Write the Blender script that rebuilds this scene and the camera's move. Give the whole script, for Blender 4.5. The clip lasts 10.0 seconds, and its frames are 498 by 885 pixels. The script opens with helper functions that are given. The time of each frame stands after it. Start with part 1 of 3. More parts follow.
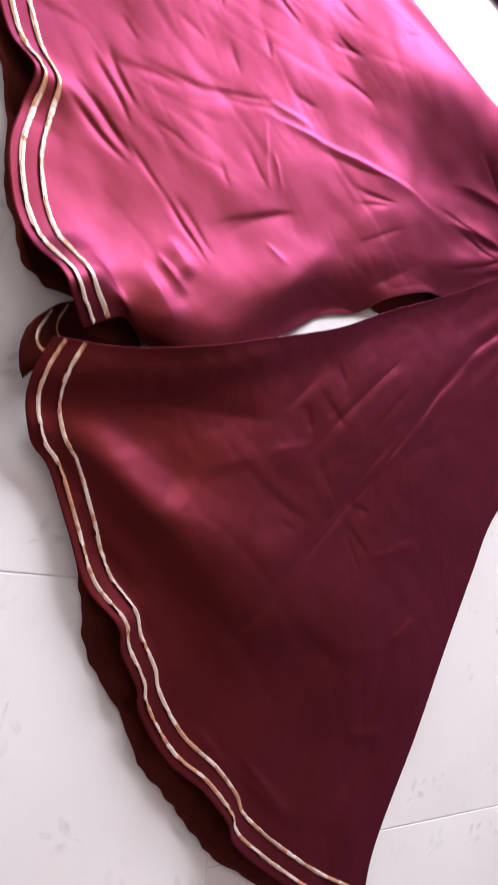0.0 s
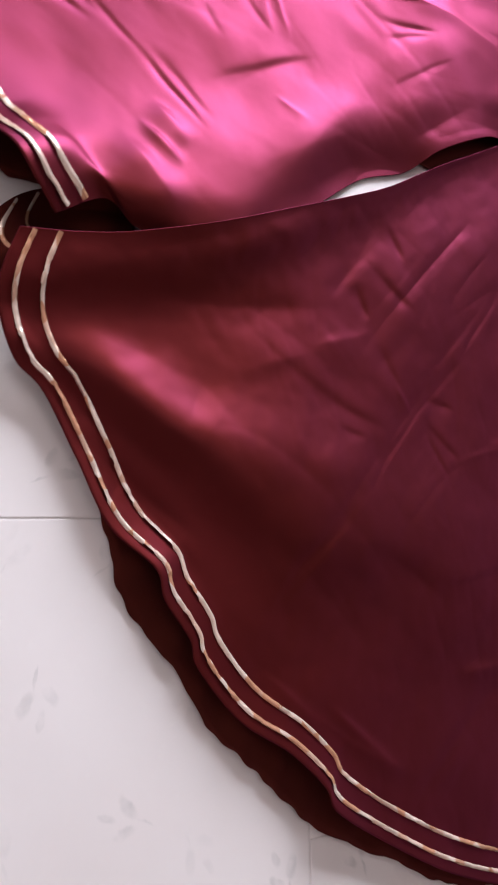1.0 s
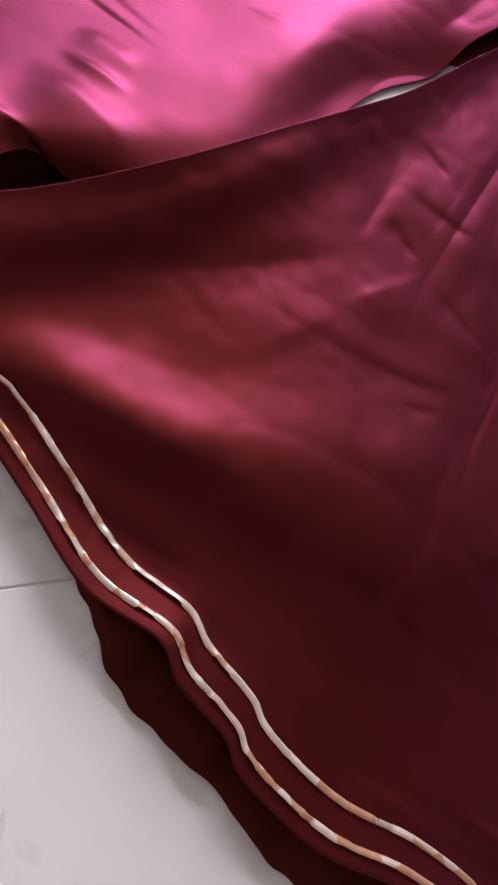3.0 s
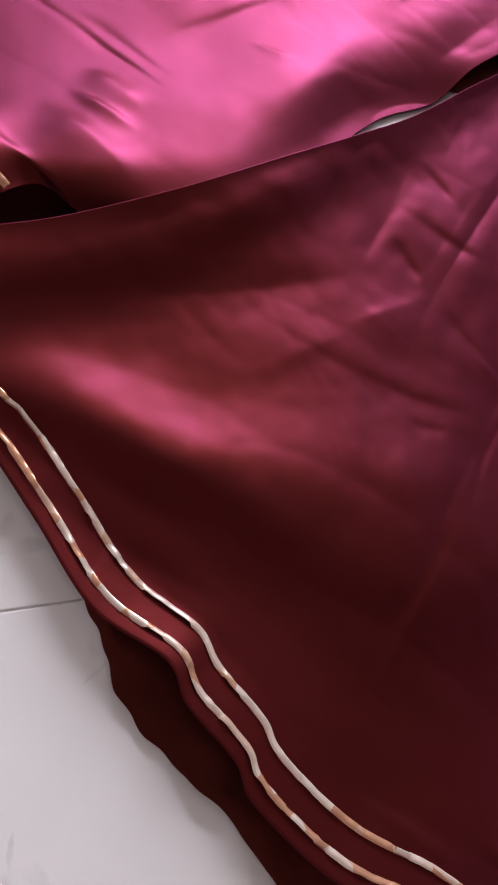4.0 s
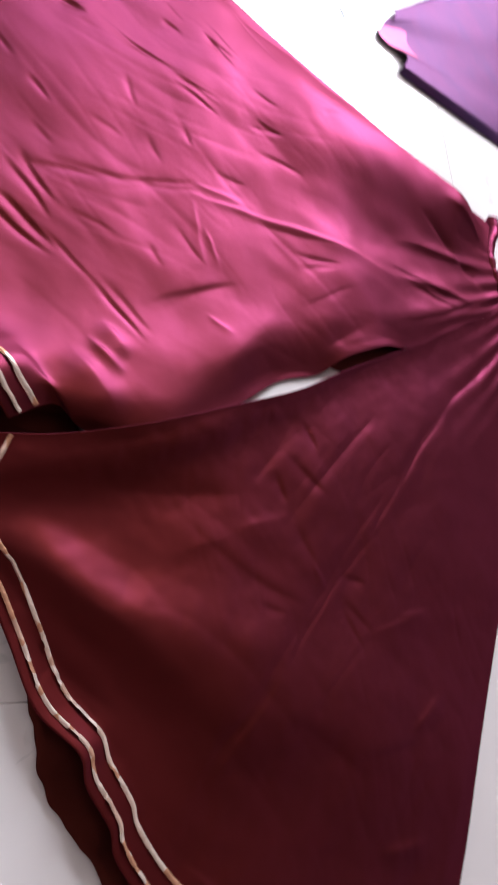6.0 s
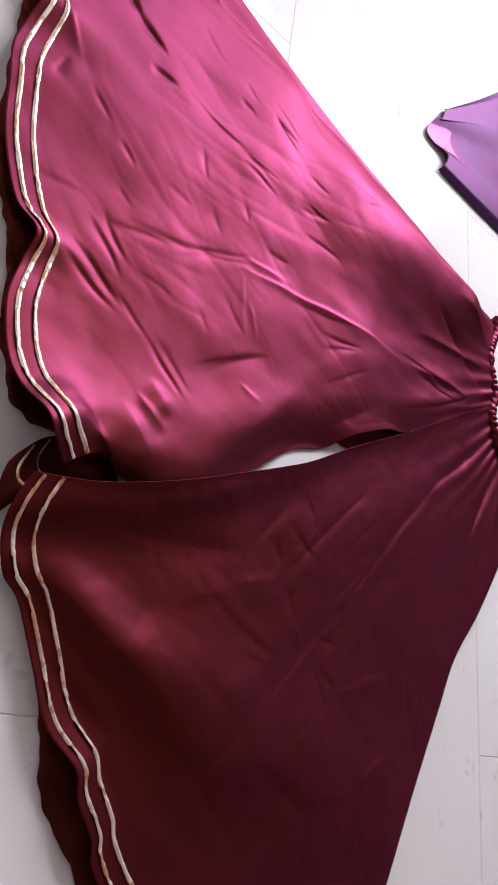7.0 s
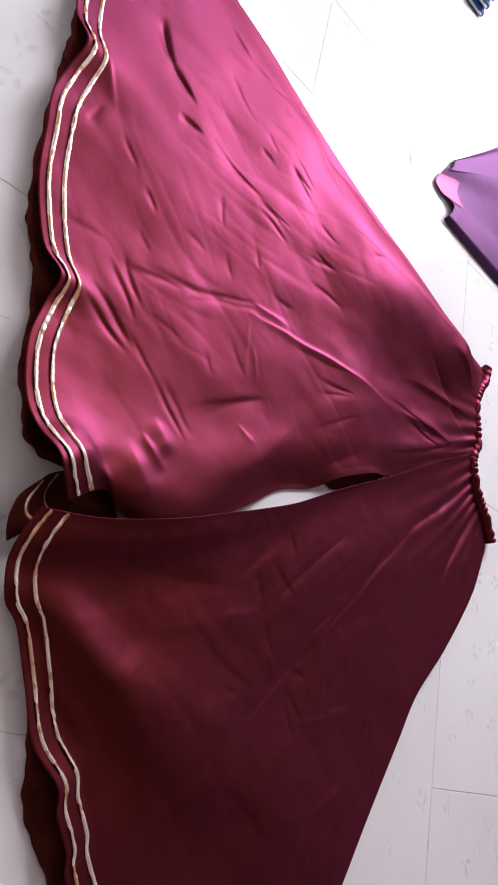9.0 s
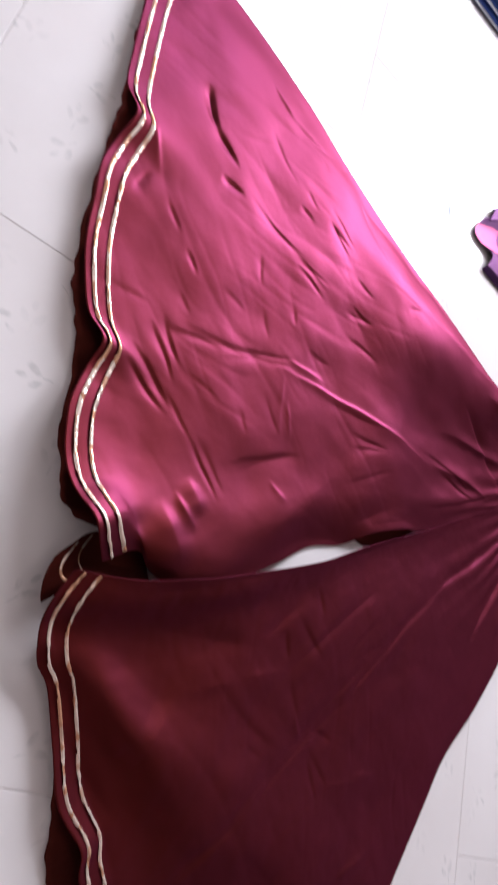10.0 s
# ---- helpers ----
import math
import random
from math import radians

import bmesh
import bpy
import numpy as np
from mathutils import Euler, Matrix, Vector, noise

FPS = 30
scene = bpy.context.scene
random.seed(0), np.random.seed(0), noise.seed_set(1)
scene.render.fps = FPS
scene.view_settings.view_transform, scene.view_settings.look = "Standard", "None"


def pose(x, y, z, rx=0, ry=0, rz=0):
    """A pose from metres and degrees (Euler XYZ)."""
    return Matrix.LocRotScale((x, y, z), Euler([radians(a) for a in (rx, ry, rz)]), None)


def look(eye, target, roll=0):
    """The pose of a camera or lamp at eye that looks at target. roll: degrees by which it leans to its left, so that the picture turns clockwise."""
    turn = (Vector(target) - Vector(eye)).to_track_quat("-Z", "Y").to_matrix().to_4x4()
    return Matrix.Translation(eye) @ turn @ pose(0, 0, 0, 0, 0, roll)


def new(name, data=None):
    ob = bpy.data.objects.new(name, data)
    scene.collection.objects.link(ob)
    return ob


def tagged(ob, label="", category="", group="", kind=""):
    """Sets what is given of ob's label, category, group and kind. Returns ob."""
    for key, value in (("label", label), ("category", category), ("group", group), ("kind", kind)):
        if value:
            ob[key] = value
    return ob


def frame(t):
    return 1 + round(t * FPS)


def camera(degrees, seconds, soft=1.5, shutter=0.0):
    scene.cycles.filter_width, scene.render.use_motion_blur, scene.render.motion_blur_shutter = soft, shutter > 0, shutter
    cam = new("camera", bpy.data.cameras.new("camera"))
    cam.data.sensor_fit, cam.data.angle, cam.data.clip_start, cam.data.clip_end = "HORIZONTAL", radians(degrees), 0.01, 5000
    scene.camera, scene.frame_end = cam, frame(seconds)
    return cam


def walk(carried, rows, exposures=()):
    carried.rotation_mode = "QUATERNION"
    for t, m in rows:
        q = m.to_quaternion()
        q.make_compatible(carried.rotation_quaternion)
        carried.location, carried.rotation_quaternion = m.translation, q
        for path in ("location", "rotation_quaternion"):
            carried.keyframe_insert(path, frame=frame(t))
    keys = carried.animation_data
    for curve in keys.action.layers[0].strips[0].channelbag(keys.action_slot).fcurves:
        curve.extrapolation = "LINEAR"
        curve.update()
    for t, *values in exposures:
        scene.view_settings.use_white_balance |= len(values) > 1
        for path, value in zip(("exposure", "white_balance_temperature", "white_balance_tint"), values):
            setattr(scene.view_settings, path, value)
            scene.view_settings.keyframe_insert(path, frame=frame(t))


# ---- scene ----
cam = camera(43.0, 10.0, soft=1.8, shutter=0.5)
PATH = [
    (0, (0.383, -0.383, 0.57), (-0.442, 0.515, -1.015), 79.7),
    (0.5, (0.387, -0.332, 0.524), (-0.331, 0.561, -1.115), 81.9),
    (1, (0.376, -0.275, 0.485), (-0.266, 0.477, -1.254), 72.9),
    (1.5, (0.367, -0.245, 0.467), (-0.331, 0.452, -1.273), 64.0),
    (2, (0.36, -0.197, 0.418), (-0.306, 0.486, -1.34), 57.7),
    (2.5, (0.35, -0.169, 0.387), (-0.284, 0.507, -1.385), 57.0),
    (3, (0.335, -0.18, 0.365), (-0.333, 0.304, -1.457), 51.6),
    (4.5, (0.353, -0.154, 0.369), (-0.4, 0.248, -1.44), 42.6),
    (5, (0.38, -0.137, 0.384), (-0.313, 0.449, -1.398), 48.1),
    (5.5, (0.356, -0.183, 0.481), (-0.518, 0.433, -1.209), 47.3),
    (6, (0.366, -0.304, 0.549), (-0.715, 0.389, -0.984), 59.6),
    (6.2, (0.377, -0.340, 0.560), (-0.752, 0.358, -0.935), 62.4),
    (7.5, (0.373, -0.422, 0.605), (-0.738, 0.376, -0.854), 74.1),
    (8, (0.365, -0.429, 0.612), (-0.743, 0.372, -0.848), 75.6),
    (8.5, (0.367, -0.449, 0.623), (-0.741, 0.362, -0.831), 76.7),
    (9, (0.366, -0.473, 0.631), (-0.777, 0.314, -0.81), 76.4),
    (9.5, (0.357, -0.492, 0.632), (-0.712, 0.327, -0.847), 79.6),
    (10, (0.338, -0.513, 0.644), (-0.802, 0.17, -0.85), 75.5),
]
EXPOSURES = [(0, 0.55, 6350, 11), (1.0, 0.44, 6350, 11), (2.0, 0.26, 6350, 11), (3.0, 0.13, 6350, 11), (4.5, 0.10, 6350, 11), (5.2, 0.10, 6350, 11), (6.2, 0.08, 6350, 11), (7.5, -0.12, 6300, 12), (9.0, -0.06, 6300, 12), (10, 0.08, 6300, 12)]
walk(cam, [(t, look(eye, target, roll)) for t, eye, target, roll in PATH], EXPOSURES)

# ---- world and light ----
world = bpy.data.worlds.new("sky")
scene.world = world
world.use_nodes = True
_wn = world.node_tree.nodes
_sky = _wn.new("ShaderNodeTexSky")
_sky.sky_type, _sky.sun_disc = "NISHITA", False
_sky.sun_elevation, _sky.sun_rotation = radians(40), radians(60)
world.node_tree.links.new(_sky.outputs[0], _wn["Background"].inputs[0])
_wn["Background"].inputs[1].default_value = 0.12

# two openings in the wall: a window over a breast wall, and beside it a tall glazed one
WALL_X = -2.6
WINDOWS = (((-1.35, -0.36), (1.08, 1.75)), ((-0.30, 0.66), (0.50, 1.75)))
WATTS = (92, 128)  # for each square metre: the first set weaker, to balance the satin's sheen


def area_lamp(name, m, sx, sy, watts, colour):
    d = bpy.data.lights.new(name, "AREA")
    d.shape, d.size, d.size_y, d.energy, d.color = "RECTANGLE", sx, sy, watts, colour
    ob = new(name, d)
    ob.matrix_world = m
    return ob


# daylight that comes in through the window's opening
for ((y0, y1), (z0, z1)), power in zip(WINDOWS, WATTS):
    mid = ((y0 + y1) / 2, (z0 + z1) / 2)
    area_lamp("window_daylight", look((WALL_X - 0.12, *mid), (1, *mid)), y1 - y0 - 0.1, z1 - z0 - 0.1, power * (y1 - y0 - 0.1) * (z1 - z0 - 0.1), (0.89, 0.93, 1.0))


# ---- materials ----
def material(name, base, rough, metal=0.0):
    m = bpy.data.materials.new(name)
    m.use_nodes = True
    b = m.node_tree.nodes["Principled BSDF"]
    b.inputs["Base Color"].default_value = (*base, 1)
    b.inputs["Roughness"].default_value = rough
    b.inputs["Metallic"].default_value = metal
    return m


def node(m, kind, **values):
    n = m.node_tree.nodes.new(kind)
    for key, v in values.items():
        n.inputs[key.replace("_", " ")].default_value = v
    return n


def wire(m, a, out, b, inp):
    m.node_tree.links.new(a.outputs[out], b.inputs[inp])


def ramp(m, a, out, stops):
    r = m.node_tree.nodes.new("ShaderNodeValToRGB")
    while len(r.color_ramp.elements) < len(stops):
        r.color_ramp.elements.new(0.5)
    for e, (p, c) in zip(r.color_ramp.elements, stops):
        e.position, e.color = p, (*c, 1)
    wire(m, a, out, r, "Fac")
    return r


def satin(name, dark, light, shine, rough, share):
    """Satin: a dark dyed ground under a broad coloured gloss, with a fine weave and soft uneven shade."""
    m = bpy.data.materials.new(name)
    m.use_nodes = True
    m.node_tree.nodes.remove(m.node_tree.nodes["Principled BSDF"])
    out = m.node_tree.nodes["Material Output"]
    co = node(m, "ShaderNodeTexCoord")
    big = node(m, "ShaderNodeTexNoise", Scale=9.0, Detail=4.0)
    wire(m, co, "Object", big, "Vector")
    r = ramp(m, big, "Fac", ((0.3, dark), (0.7, light)))
    weave = node(m, "ShaderNodeTexNoise", Scale=1400.0, Detail=2.0)
    wire(m, co, "Object", weave, "Vector")
    soft = node(m, "ShaderNodeTexNoise", Scale=26.0, Detail=2.0)
    wire(m, co, "Object", soft, "Vector")
    b1 = node(m, "ShaderNodeBump", Strength=0.1, Distance=0.0003)
    wire(m, weave, "Fac", b1, "Height")
    b2 = node(m, "ShaderNodeBump", Strength=0.12, Distance=0.006)
    wire(m, soft, "Fac", b2, "Height")
    wire(m, b1, "Normal", b2, "Normal")
    ground = node(m, "ShaderNodeBsdfDiffuse", Roughness=0.6)
    wire(m, r, "Color", ground, "Color")
    gloss = node(m, "ShaderNodeBsdfAnisotropic", Color=(*shine, 1), Roughness=rough)
    rr = node(m, "ShaderNodeMapRange")
    rr.inputs["To Min"].default_value, rr.inputs["To Max"].default_value = rough - 0.05, rough + 0.05
    wire(m, big, "Fac", rr, "Value")
    wire(m, rr, "Result", gloss, "Roughness")
    film = node(m, "ShaderNodeBsdfAnisotropic", Color=(1, 1, 1, 1), Roughness=rough + 0.06)
    # light that passes through the float threads comes back wide and in the dye's own colour
    deep = node(m, "ShaderNodeBsdfAnisotropic", Color=(shine[0] * 1.1, shine[1] * 0.62, shine[2] * 0.20, 1), Roughness=rough + 0.09)
    under = node(m, "ShaderNodeMixShader", Fac=share * 0.88)
    # the sheen of the float threads grows towards a grazing view
    mix = node(m, "ShaderNodeMixShader", Fac=share)
    edge_on = node(m, "ShaderNodeLayerWeight", Blend=0.5)
    grow = node(m, "ShaderNodeMapRange")
    for key, v in (("From Min", 0.13), ("From Max", 0.47), ("To Min", 0.0), ("To Max", share * 0.66)):
        grow.inputs[key].default_value = v
    wire(m, edge_on, "Facing", grow, "Value")
    m.node_tree.links.new(grow.outputs["Result"], mix.inputs[0])
    top = node(m, "ShaderNodeMixShader", Fac=0.003)
    for sh in (ground, gloss, film, deep):
        wire(m, b2, "Normal", sh, "Normal")
    m.node_tree.links.new(ground.outputs[0], under.inputs[1])
    m.node_tree.links.new(deep.outputs[0], under.inputs[2])
    m.node_tree.links.new(under.outputs[0], mix.inputs[1])
    m.node_tree.links.new(gloss.outputs[0], mix.inputs[2])
    m.node_tree.links.new(mix.outputs[0], top.inputs[1])
    m.node_tree.links.new(film.outputs[0], top.inputs[2])
    m.node_tree.links.new(top.outputs[0], out.inputs["Surface"])
    return m


MAROON = satin("maroon_satin", (0.014, 0.0016, 0.0013), (0.021, 0.0022, 0.0018), (0.48, 0.092, 0.310), 0.44, 0.185)
LINING = satin("maroon_satin_wrong_side", (0.022, 0.0050, 0.0050), (0.034, 0.0075, 0.0070), (0.30, 0.060, 0.070), 0.46, 0.16)
PURPLE = satin("purple_satin", (0.04, 0.032, 0.12), (0.10, 0.035, 0.13), (0.30, 0.16, 0.42), 0.5, 0.14)
BLUE = material("blue_cloth", (0.02, 0.06, 0.28), 0.6)
PALE = material("pale_cloth_edge", (0.6, 0.62, 0.7), 0.7)

# gold foil tape: flat flakes; the pale ones put glints into the copper colour
GOLD = material("gold_foil_tape", (0.9, 0.6, 0.45), 0.26, 0.62)
_co = node(GOLD, "ShaderNodeTexCoord")
_fl = node(GOLD, "ShaderNodeTexVoronoi", Scale=55.0)
wire(GOLD, _co, "Object", _fl, "Vector")
_gr = ramp(GOLD, _fl, "Color", ((0.36, (0.74, 0.37, 0.23)), (0.62, (1.0, 0.80, 0.69))))
_gb = GOLD.node_tree.nodes["Principled BSDF"]
wire(GOLD, _gr, "Color", _gb, "Base Color")
_bp = node(GOLD, "ShaderNodeBump", Strength=0.35, Distance=0.002)
wire(GOLD, _fl, "Distance", _bp, "Height")
wire(GOLD, _bp, "Normal", _gb, "Normal")
# room paints: tones chosen for the fill and reflections they give the satin
PLASTER = material("wall_paint", (0.24, 0.20, 0.18), 0.8)
LIGHT_PLASTER = material("pale_wall_paint", (0.78, 0.75, 0.71), 0.8)
MID_PLASTER = material("mid_wall_paint", (0.34, 0.28, 0.25), 0.8)
CEIL = material("ceiling_paint", (0.30, 0.26, 0.24), 0.85)
GROUT = material("grout", (0.75, 0.70, 0.69), 0.8)

# cream glazed tile with a faint printed pattern of grey leaves
TILE = material("cream_glazed_tile", (0.74, 0.68, 0.65), 0.135)
_tb = TILE.node_tree.nodes["Principled BSDF"]
_tc = node(TILE, "ShaderNodeTexCoord")
_cell = node(TILE, "ShaderNodeTexVoronoi", Scale=15.0, Randomness=0.9)
_cell.voronoi_dimensions = "2D"
wire(TILE, _tc, "Object", _cell, "Vector")
_dice = node(TILE, "ShaderNodeSeparateColor")
wire(TILE, _cell, "Color", _dice, "Color")


def tile_math(op, a, b=None, c=None, kind="ShaderNodeMath"):
    n = TILE.node_tree.nodes.new(kind)
    n.operation = op
    for k, v in enumerate((a, b, c)):
        if isinstance(v, bpy.types.NodeSocket):
            TILE.node_tree.links.new(v, n.inputs[k])
        elif v is not None:
            n.inputs[k].default_value = v
    return n


_local = tile_math("SUBTRACT", _tc.outputs["Object"], _cell.outputs["Position"], kind="ShaderNodeVectorMath").outputs[0]
_flat = tile_math("MULTIPLY", _local, (1, 1, 0), kind="ShaderNodeVectorMath").outputs[0]
_ripple = node(TILE, "ShaderNodeTexNoise", Scale=90.0, Detail=2.0)
wire(TILE, _tc, "Object", _ripple, "Vector")
_frayed = tile_math("MULTIPLY_ADD", _ripple.outputs["Color"], (0.006, 0.006, 0.0), _flat, "ShaderNodeVectorMath").outputs[0]
_angle = tile_math("MULTIPLY", _dice.outputs[0], 6.283).outputs[0]
_sum = None
# a sprig: a pair of leaves, a single one at the tip and a short stalk
for cx, cy, turn, long, wide in ((0.003, -0.006, 0.6, 0.011, 0.0050), (0.001, 0.011, -0.5, 0.009, 0.0045), (0.017, 0.003, 0.1, 0.008, 0.0036), (-0.013, 0.002, 0.2, 0.009, 0.0012)):
    rot = node(TILE, "ShaderNodeVectorRotate")
    rot.rotation_type = "Z_AXIS"
    TILE.node_tree.links.new(_frayed, rot.inputs["Vector"])
    TILE.node_tree.links.new(_angle, rot.inputs["Angle"])
    off = tile_math("SUBTRACT", rot.outputs[0], (cx + 0.003, cy + 0.003, 0), kind="ShaderNodeVectorMath").outputs[0]
    rot2 = node(TILE, "ShaderNodeVectorRotate", Angle=turn)
    rot2.rotation_type = "Z_AXIS"
    TILE.node_tree.links.new(off, rot2.inputs["Vector"])
    sized = tile_math("MULTIPLY", rot2.outputs[0], (1 / long, 1 / wide, 0), kind="ShaderNodeVectorMath").outputs[0]
    away = tile_math("LENGTH", sized, kind="ShaderNodeVectorMath").outputs["Value"]
    leaf = node(TILE, "ShaderNodeMapRange")
    leaf.interpolation_type = "SMOOTHSTEP"
    leaf.inputs["From Min"].default_value, leaf.inputs["From Max"].default_value = 1.15, 0.55
    TILE.node_tree.links.new(away, leaf.inputs["Value"])
    _sum = leaf.outputs[0] if _sum is None else tile_math("MAXIMUM", _sum, leaf.outputs[0]).outputs[0]
_some = node(TILE, "ShaderNodeMapRange")
_some.inputs["From Min"].default_value, _some.inputs["From Max"].default_value = 0.30, 0.85
_some.inputs["To Max"].default_value = 0.42
TILE.node_tree.links.new(_dice.outputs[1], _some.inputs["Value"])
_spray = node(TILE, "ShaderNodeTexNoise", Scale=45.0, Detail=3.0)
wire(TILE, _tc, "Object", _spray, "Vector")
_sprayr = ramp(TILE, _spray, "Fac", ((0.36, (0.1, 0.1, 0.1)), (0.6, (1, 1, 1))))
_mul = tile_math("MULTIPLY", tile_math("MULTIPLY", _sum, _some.outputs[0]).outputs[0], _sprayr.outputs["Color"])
_cloud = node(TILE, "ShaderNodeTexNoise", Scale=3.0, Detail=5.0)
wire(TILE, _tc, "Object", _cloud, "Vector")
_base = ramp(TILE, _cloud, "Fac", ((0.35, (0.76, 0.69, 0.685)), (0.65, (0.82, 0.76, 0.76))))
_mixc = TILE.node_tree.nodes.new("ShaderNodeMix")
_mixc.data_type = "RGBA"
_mixc.inputs[7].default_value = (0.42, 0.40, 0.40, 1)
wire(TILE, _mul, "Value", _mixc, 0)
wire(TILE, _base, "Color", _mixc, 6)
TILE.node_tree.links.new(_mixc.outputs[2], _tb.inputs["Base Color"])
_wave = node(TILE, "ShaderNodeTexNoise", Scale=7.0, Detail=2.0)
wire(TILE, _tc, "Object", _wave, "Vector")
_tbp = node(TILE, "ShaderNodeBump", Strength=0.12, Distance=0.004)
wire(TILE, _wave, "Fac", _tbp, "Height")
wire(TILE, _tbp, "Normal", _tb, "Normal")
FRAME = material("window_frame_paint", (0.75, 0.74, 0.72), 0.4)
GLASS = material("glass", (1, 1, 1), 0.0)
GLASS.node_tree.nodes["Principled BSDF"].inputs["Transmission Weight"].default_value = 1.0


# ---- mesh helpers ----
def mesh_object(name, verts, faces, mat, parent=None, label="", smooth=True):
    me = bpy.data.meshes.new(name)
    me.from_pydata([tuple(float(c) for c in v) for v in verts], [], faces)
    me.materials.append(mat)
    if smooth:
        me.polygons.foreach_set("use_smooth", [True] * len(me.polygons))
    me.update()
    ob = new(name, me)
    if parent:
        ob.parent = parent
    if label:
        ob["label"] = label
    return ob


def part(name, bm, mat, parent=None, label=""):
    me = bpy.data.meshes.new(name)
    bm.to_mesh(me)
    bm.free()
    me.materials.append(mat)
    ob = new(name, me)
    if parent:
        ob.parent = parent
    if label:
        ob["label"] = label
    return ob


def box_bm(x0, x1, y0, y1, z0, z1, bevel=0.0):
    bm = bmesh.new()
    bmesh.ops.create_cube(bm, size=1.0, matrix=Matrix.Translation(((x0 + x1) / 2, (y0 + y1) / 2, (z0 + z1) / 2)) @ Matrix.Diagonal((x1 - x0, y1 - y0, z1 - z0, 1)))
    if bevel:
        bmesh.ops.bevel(bm, geom=bm.edges[:], offset=bevel, segments=2, affect="EDGES", profile=0.5)
    return bm


def grid_faces(n, m):
    return [(i * m + j, i * m + j + 1, (i + 1) * m + j + 1, (i + 1) * m + j) for i in range(n - 1) for j in range(m - 1)]


def spline(points, u):
    """Catmull-Rom curve through the points, by share of its length."""
    p = np.array(points, float)
    ext = np.vstack([2 * p[0] - p[1], p, 2 * p[-1] - p[-2]])
    fine = []
    for i in range(len(p) - 1):
        a, b, c, d = ext[i:i + 4]
        k = np.linspace(0, 1, 24, endpoint=False)[:, None]
        fine.append(0.5 * (2 * b + (c - a) * k + (2 * a - 5 * b + 4 * c - d) * k ** 2 + (3 * b - a - 3 * c + d) * k ** 3))
    fine = np.vstack(fine + [p[-1:]])
    run = np.concatenate([[0], np.cumsum(np.linalg.norm(np.diff(fine, axis=0), axis=1))])
    u = np.asarray(u) * run[-1]
    return np.stack([np.interp(u, run, fine[:, k]) for k in range(p.shape[1])], -1)


def smooth01(v):
    v = np.clip(v, 0, 1)
    return v * v * (3 - 2 * v)


def fbm(x, y, scale, seed, octaves=2):
    return np.array([noise.fractal(Vector((a * scale, b * scale, seed)), 1.0, 2.0, octaves) for a, b in zip(x.ravel(), y.ravel())]).reshape(x.shape)


def creases(x, y, rows):
    """Ridges (plus) and dents (minus): x0, y0, x1, y1, height, width. One flank is steeper than the other."""
    z = np.zeros_like(x)
    for x0, y0, x1, y1, h, w in rows:
        dx, dy = x1 - x0, y1 - y0
        ll = math.hypot(dx, dy)
        a = ((x - x0) * dx + (y - y0) * dy) / ll
        d = ((y - y0) * dx - (x - x0) * dy) / ll
        u = a / ll
        d = d + 0.12 * w * np.sin(a / w * 0.45 + 40 * x0) + 0.10 * ll * (u - 0.5) ** 2 * math.sin(97 * (x0 + y1))
        d = np.where(d > 0, d * 1.7, d * 0.7) / (0.7 + 0.6 * smooth01(u if h > 0 else 1 - u))
        z += h * np.exp(-np.abs(d / w) ** 1.6) * smooth01(1.25 - np.abs(u - 0.5) * 1.9)
    return z


# ---- room ----
X0, X1, Y0, Y1, HIGH, THICK = WALL_X, 2.2, -2.4, 2.4, 2.7, 0.2


def structure(ob, label, category):
    return tagged(ob, label, category, kind="structure")


def wall(name, x0, x1, y0, y1, z0, z1, mat):
    return part(name, box_bm(x0, x1, y0, y1, z0, z1), mat)


# unseen walls and ceiling, added to shape the fill: pale bounces, dim holds back
structure(wall("wall_east", X1, X1 + THICK, Y0, Y1, 0, HIGH, MID_PLASTER), "unseen dim wall, added to close the room and limit bounced light", "wall")
structure(wall("wall_north", X0 - THICK, X1 + THICK, Y1, Y1 + THICK, 0, HIGH, PLASTER), "unseen dim wall, added to close the room and limit bounced light", "wall")
structure(wall("wall_south", X0 - THICK, X1 + THICK, Y0 - THICK, Y0, 0, HIGH, LIGHT_PLASTER), "unseen pale wall, added to close the room and bounce fill light", "wall")
bm = bmesh.new()
edges = [Y0] + [y for span, _ in WINDOWS for y in span] + [Y1]
pieces = [(edges[k], edges[k + 1], 0, HIGH) for k in range(0, len(edges), 2)]
for span, (z0, z1) in WINDOWS:
    pieces += [(*span, 0, z0), (*span, z1, HIGH)]
for y0, y1, z0, z1 in pieces:
    bmesh.ops.create_cube(bm, size=1.0, matrix=Matrix.Translation((X0 - THICK / 2, (y0 + y1) / 2, (z0 + z1) / 2)) @ Matrix.Diagonal((THICK, y1 - y0, z1 - z0, 1)))
structure(part("wall_west", bm, PLASTER), "painted wall with a bright window opening", "wall")
structure(part("ceiling", box_bm(X0 - THICK, X1 + THICK, Y0 - THICK, Y1 + THICK, HIGH, HIGH + 0.15), CEIL), "unseen ceiling, added over the room and kept dim to limit fill", "ceiling")

for k, ((y0, y1), (z0, z1)) in enumerate(WINDOWS):
    win = structure(new("window_%d" % (k + 1)), "bright daylight window with a pale frame in the wall", "window")
    win.location = (X0 - 0.1, (y0 + y1) / 2, z0)
    w, h = (y1 - y0) / 2, z1 - z0
    for a, b, c, d in ((-w, -w + 0.05, 0, h), (w - 0.05, w, 0, h), (-w + 0.05, w - 0.05, 0, 0.05), (-w + 0.05, w - 0.05, h - 0.05, h)):
        part("window_frame", box_bm(0.03, 0.08, a, b, c, d, 0.004), FRAME, win)

